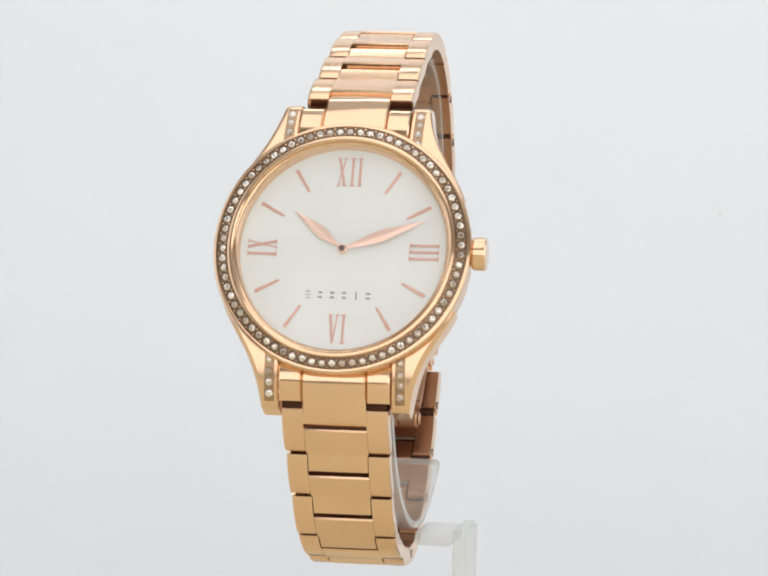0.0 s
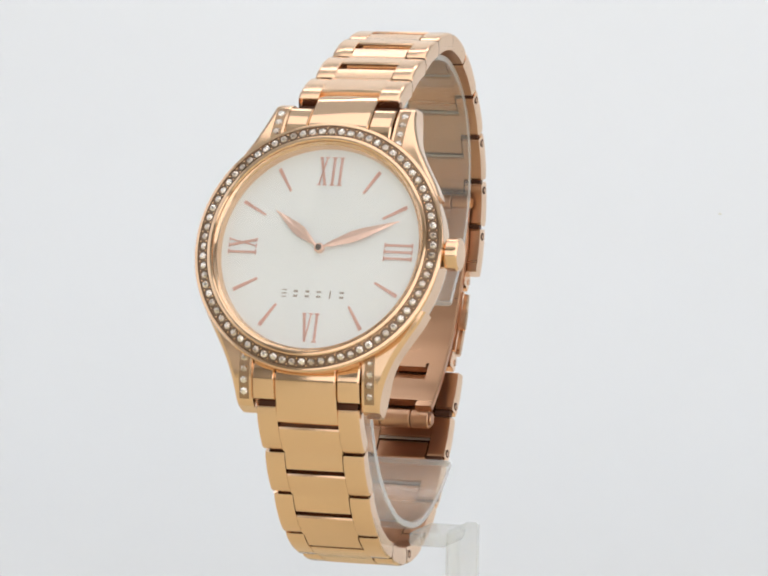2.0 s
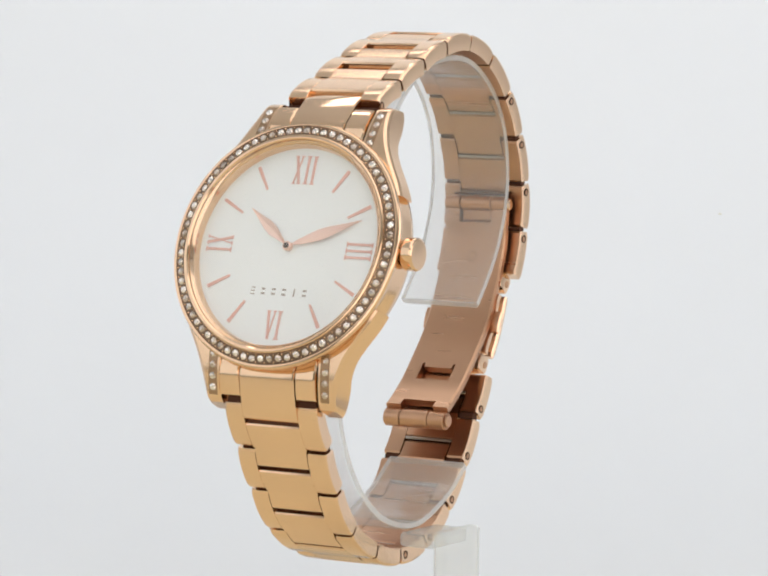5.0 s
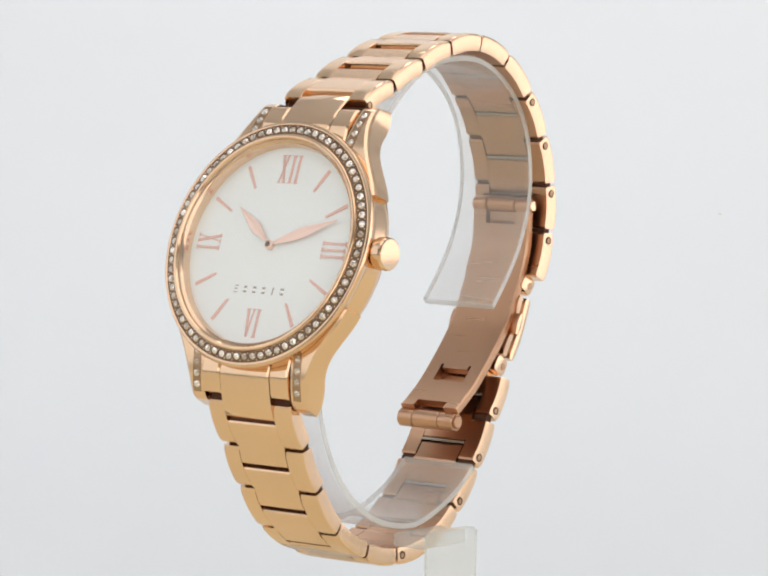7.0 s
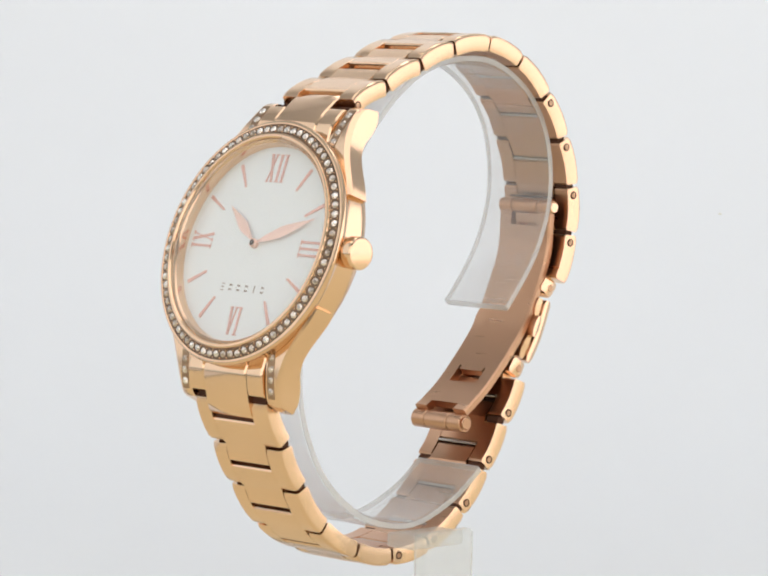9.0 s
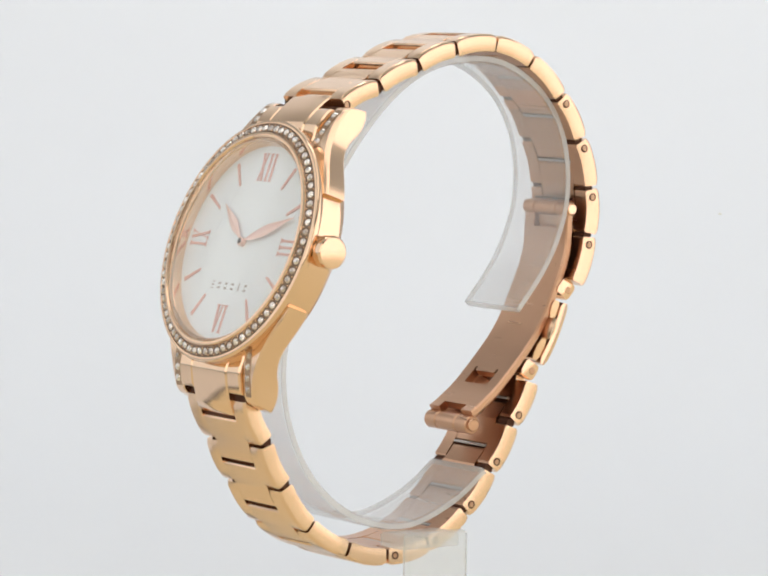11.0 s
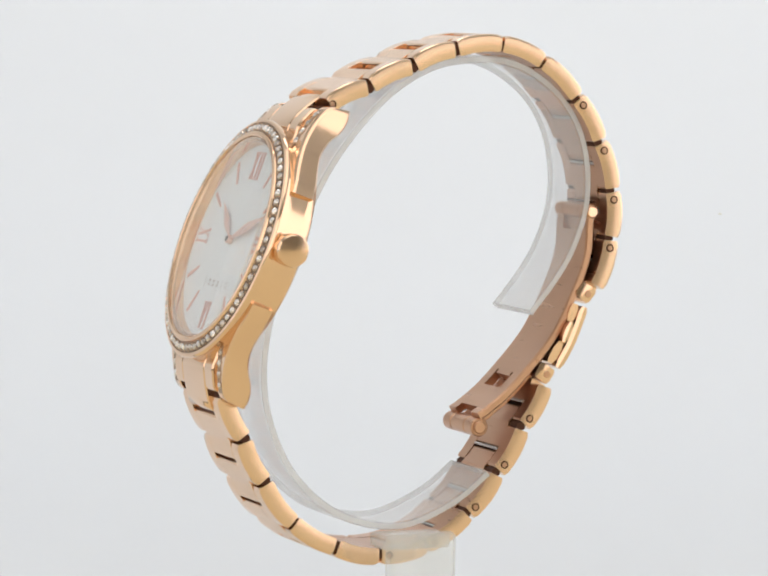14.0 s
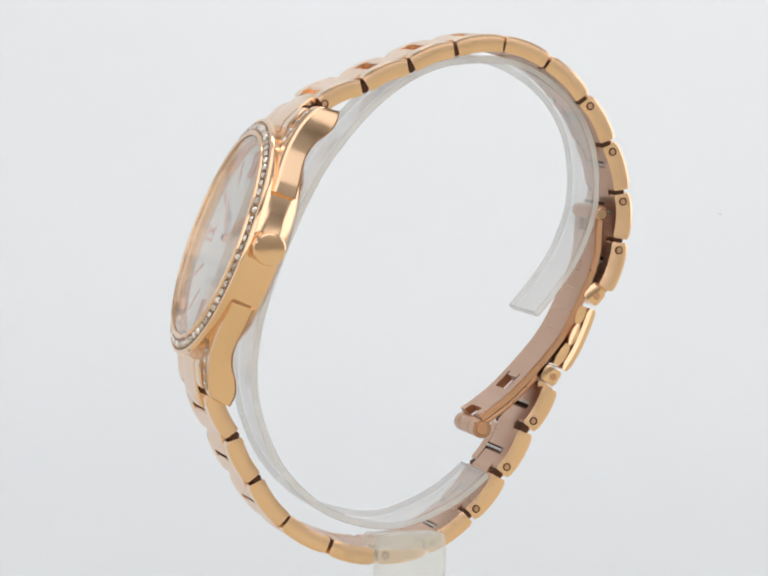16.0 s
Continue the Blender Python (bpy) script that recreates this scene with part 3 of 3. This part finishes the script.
def clasp(watch):
    # blade: curved plate from the upper hinge down to the free lower hinge
    outer = smooth_path([(29.6, 3.0), (29.5, 1.5), (29.2, -2.6), (27.4, -7.6), (24.0, -14.2), (18.2, -20.8), (14.6, -23.8), (12.9, -24.9)], 12)
    W = 4.95
    bm = bmesh.new()

    def section(i):
        d = (outer[min(i + 1, len(outer) - 1)] - outer[max(i - 1, 0)]).normalized()
        o = Vector((-d.y, d.x))
        return outer[i], (o if o.x > 0 else -o)
    xs = [-W, -W + 0.25, -2.6, -2.2, 2.2, 2.6, W - 0.25, W]
    thick = 1.15
    grid_o, grid_i = [], []
    for i in range(len(outer)):
        p, o = section(i)
        go, gi = [], []
        for j, x in enumerate(xs):
            e = 0.2 if j in (0, 7) else 0.0
            q = p - o * e
            go.append(bm.verts.new((XC + x, q.x, q.y)))
            q = p - o * (thick - e)
            gi.append(bm.verts.new((XC + x, q.x, q.y)))
        grid_o.append(go)
        grid_i.append(gi)
    n = len(outer)

    def solid(i, j):
        """False beyond the plate, in the eared window and in the notches round the two hinge knuckles."""
        if not (0 <= i < n - 1 and 0 <= j < 7):
            return False
        y = (outer[i].x + outer[i + 1].x) / 2
        if j in (2, 3, 4) and (17.3 < y < 19.2 or y < 14.0 or i < 14):
            return False
        return not (j in (2, 4) and 19.2 <= y < 19.75)
    for i in range(n - 1):
        for j in range(7):
            if not solid(i, j):
                continue
            bm.faces.new((grid_o[i][j], grid_o[i][j + 1], grid_o[i + 1][j + 1], grid_o[i + 1][j]))
            bm.faces.new((grid_i[i][j], grid_i[i + 1][j], grid_i[i + 1][j + 1], grid_i[i][j + 1]))
            for near, a, b in (((i, j - 1), (i, j), (i + 1, j)), ((i, j + 1), (i, j + 1), (i + 1, j + 1)), ((i - 1, j), (i, j), (i, j + 1)), ((i + 1, j), (i + 1, j), (i + 1, j + 1))):
                if not solid(*near):
                    bm.faces.new((grid_o[a[0]][a[1]], grid_o[b[0]][b[1]], grid_i[b[0]][b[1]], grid_i[a[0]][a[1]]))
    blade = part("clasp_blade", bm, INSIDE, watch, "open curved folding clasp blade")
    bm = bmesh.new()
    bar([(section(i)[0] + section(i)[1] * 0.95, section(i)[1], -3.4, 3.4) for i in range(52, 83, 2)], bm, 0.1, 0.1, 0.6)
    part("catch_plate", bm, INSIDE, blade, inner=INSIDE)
    # free hinge: three knuckles
    for x0, x1, nm in ((-4.95, -2.45, "knuckle"), (-2.35, 2.0, "knuckle"), (2.1, 4.7, "knuckle"), (4.7, 5.05, "hinge_pin")):
        bm = bmesh.new()
        r = 1.3 if nm == "knuckle" else 0.9
        tube(bm, (XC + x0, 12.75, -25.9), (XC + x1, 12.75, -25.9), r, 24, 0.14)
        part(nm, bm, INSIDE, blade)
    for x0, x1 in ((-4.95, -2.55), (-2.4, 2.4), (2.55, 4.95)):
        bm = bmesh.new()
        tube(bm, (XC + x0, 29.1, 3.7), (XC + x1, 29.1, 3.7), 1.05, 20, 0.12)
        part("knuckle", bm, INSIDE, blade)
    bm = bmesh.new()
    slab(bm, (XC - 2.35, 28.9, 1.4), (XC + 2.35, 29.5, 3.4), 0.15)
    part("knuckle_tab", bm, INSIDE, blade)
    # thin dark slab painted as the shade above the upper clasp hinge
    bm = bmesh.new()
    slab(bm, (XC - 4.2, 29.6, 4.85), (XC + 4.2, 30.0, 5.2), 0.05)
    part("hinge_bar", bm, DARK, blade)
    bm = bmesh.new()
    tube(bm, (XC + 4.97, 29.1, 3.7), (XC + 5.3, 29.1, 3.7), 0.8, 20, 0.12)
    part("hinge_pin", bm, POLISHED, blade)
    # engraved ring mark on the blade
    bm = bmesh.new()
    p, o = section(28)
    q = p - o * (thick + 0.02)
    d = Vector((-o.y, o.x))
    for r0, r1 in ((0.75, 0.62),):
        ra = [(XC + r0 * math.cos(a), *(q + d * r0 * math.sin(a))) for a in [k * math.pi / 12 for k in range(24)]]
        rb = [(XC + r1 * math.cos(a), *(q + d * r1 * math.sin(a))) for a in [k * math.pi / 12 for k in range(24)]]
        loft(bm, [ra, rb], caps=False)
    part("engraved_mark", bm, CHANNEL, blade)
    # the outer part: two lug pieces and the cover with its push buttons
    for a, b, w in (((30.4, -7.6), (28.9, -9.4), 5.2), ((24.3, -18.5), (23.1, -20.4), 5.2)):
        bm = bmesh.new()
        pa, pb = Vector(a), Vector(b)
        d = (pb - pa).normalized()
        o = Vector((-d.y, d.x))
        o = o if o.x > 0 else -o
        strip(bm, [(pa.lerp(pb, t) - o * 0.3, o) for t in (0, 0.2, 0.5, 0.8, 1)], -w, w, 2.6, 0.3)
        knob = part("clasp_lug", bm, POLISHED, watch, sharp=20, inner=INSIDE)
        bm = bmesh.new()
        m = pa.lerp(pb, 0.5) - o * 1.3
        for sx in (-1, 1):
            tube(bm, (XC + sx * (w - 0.3), m.x, m.y), (XC + sx * (w + 0.1), m.x, m.y), 0.5, 18, 0.1)
        part("pin_end", bm, INSIDE, knob)
    bm = bmesh.new()
    cover = smooth_path([(28.7, -9.7), (27.8, -12.2), (26.5, -15.2), (24.7, -18.2)], 3)
    spots = []
    for i, p in enumerate(cover):
        d = (cover[min(i + 1, len(cover) - 1)] - cover[max(0, i - 1)]).normalized()
        o = Vector((-d.y, d.x))
        spots.append((p, o if o.x > 0 else -o))
    strip(bm, spots, -5.6, 5.6, 1.3, 0.35)
    body = part("clasp_cover", bm, POLISHED, watch, "polished rose gold clasp cover", sharp=20, inner=INSIDE)
    for t0, t1 in ((0, 3), (len(spots) - 4, len(spots) - 1)):
        bm = bmesh.new()
        strip(bm, [(p - o * 1.25, o) for p, o in spots[t0:t1 + 1]], -5.2, 5.2, 1.4, 0.15)
        part("cover_wall", bm, POLISHED, body, sharp=20, inner=INSIDE)
    for sx in (-1, 1):
        bm = bmesh.new()
        strip(bm, [(p - o * 1.45, o) for p, o in spots[3:-3]], *((4.2, 6.1) if sx > 0 else (-6.1, -4.2)), 1.1, 0.3)
        part("push_button", bm, POLISHED, body, sharp=20, inner=INSIDE)


def wrist_watch():
    watch = thing("wrist_watch", "rose gold bracelet watch with white dial on a clear stand", "watch")
    case, bezel = case_parts(watch)
    dial_parts(watch)
    stones(watch, bezel)
    end_links(watch)
    band(watch, UPPER, UPPER_W)
    band(watch, LOWER, LOWER_W)
    clasp(watch)
    return watch


# ---- the display stand ----
def display_stand():
    stand = thing("watch_stand", "clear acrylic watch stand with an open ring", "stand")
    ctrl = [(13.0, -32.4), (8.0, -36.3), (0.5, -39.2), (-7, -38.2), (-12.6, -35.0), (-17.2, -29.5), (-20.0, -21.5), (-19.9, -13), (-17.2, -3.5), (-12.4, 7.5), (-7.6, 14.6), (-1.6, 20.6), (5.2, 24.3), (12.7, 25.2), (18.4, 24.0), (23.8, 20.4), (27.2, 15.6), (28.7, 10.0), (28.6, 4.2), (26.8, -1.4), (24.2, -5.8), (20.5, -10.4)]
    path = smooth_path(ctrl, 5)
    bm = bmesh.new()
    rings = []
    for i, p in enumerate(path):
        d = (path[min(i + 1, len(path) - 1)] - path[max(0, i - 1)]).normalized()
        o = Vector((-d.y, d.x))
        o = o if o.dot(p - Vector((3, -6))) > 0 else -o
        ring = []
        skew = max(0.0, 2.7 * (1 - i / (0.55 * len(path))))       # the ring leans like one turn of a spring
        for x, h in ((-9.6, -0.15), (-9.4, 0.0), (2.2, 0.0), (2.4, -0.15), (2.4, -0.95), (2.2, -1.1), (-9.4, -1.1), (-9.6, -0.95)):
            q = p + o * h
            ring.append((x + skew, q.x, q.y))
        rings.append(ring)
    loft(bm, rings)
    ring = part("ring", bm, ACRYLIC, stand, "open ring of clear acrylic sheet")
    for e0, e1, at in ((0.02, 0.16, 3), (-0.16, -0.02, 0)):
        bm = bmesh.new()
        loft(bm, [[(r[at][0] + e, r[3][1] + (r[4][1] - r[3][1]) * t, r[3][2] + (r[4][2] - r[3][2]) * t) for e, t in ((e0, 0.0), (e1, 0.1), (e1, 0.9), (e0, 1.0))] for r in rings])
        part("cut_edge", bm, SAWN, ring, "whitish sawn acrylic edge")
    for r, nxt in ((rings[0], rings[1]), (rings[-1], rings[-2])):
        back = (Vector(r[1]) - Vector(nxt[1])).normalized() * 0.16
        bm = bmesh.new()
        loft(bm, [[Vector(p) + back * e for p in r] for e in (0.1, 1.0)])
        part("cut_edge", bm, SAWN, ring, "whitish sawn acrylic edge")
    bm = bmesh.new()
    slab(bm, (4.6, -4.4, -41.2), (9.7, 5.3, -39.3), 0.25)
    part("tab", bm, FROSTED, stand)
    bm = bmesh.new()
    slab(bm, (9.75, -4.4, -66), (11.8, 5.3, -38.8), 0.35)
    part("leg", bm, FROSTED, stand)
    return stand


sweep()
tent()
room_side()
speck()
WATCH = wrist_watch()
STAND = display_stand()


def motions():
    rate = -4.10658
    rows = [(t, pose(0, 0, 0, 0, 0, -9.54 + rate * t)) for t in (0.0, 4.0, 8.0, 12.0, 16.0)]
    walk(WATCH, rows)
    walk(STAND, rows)


motions()
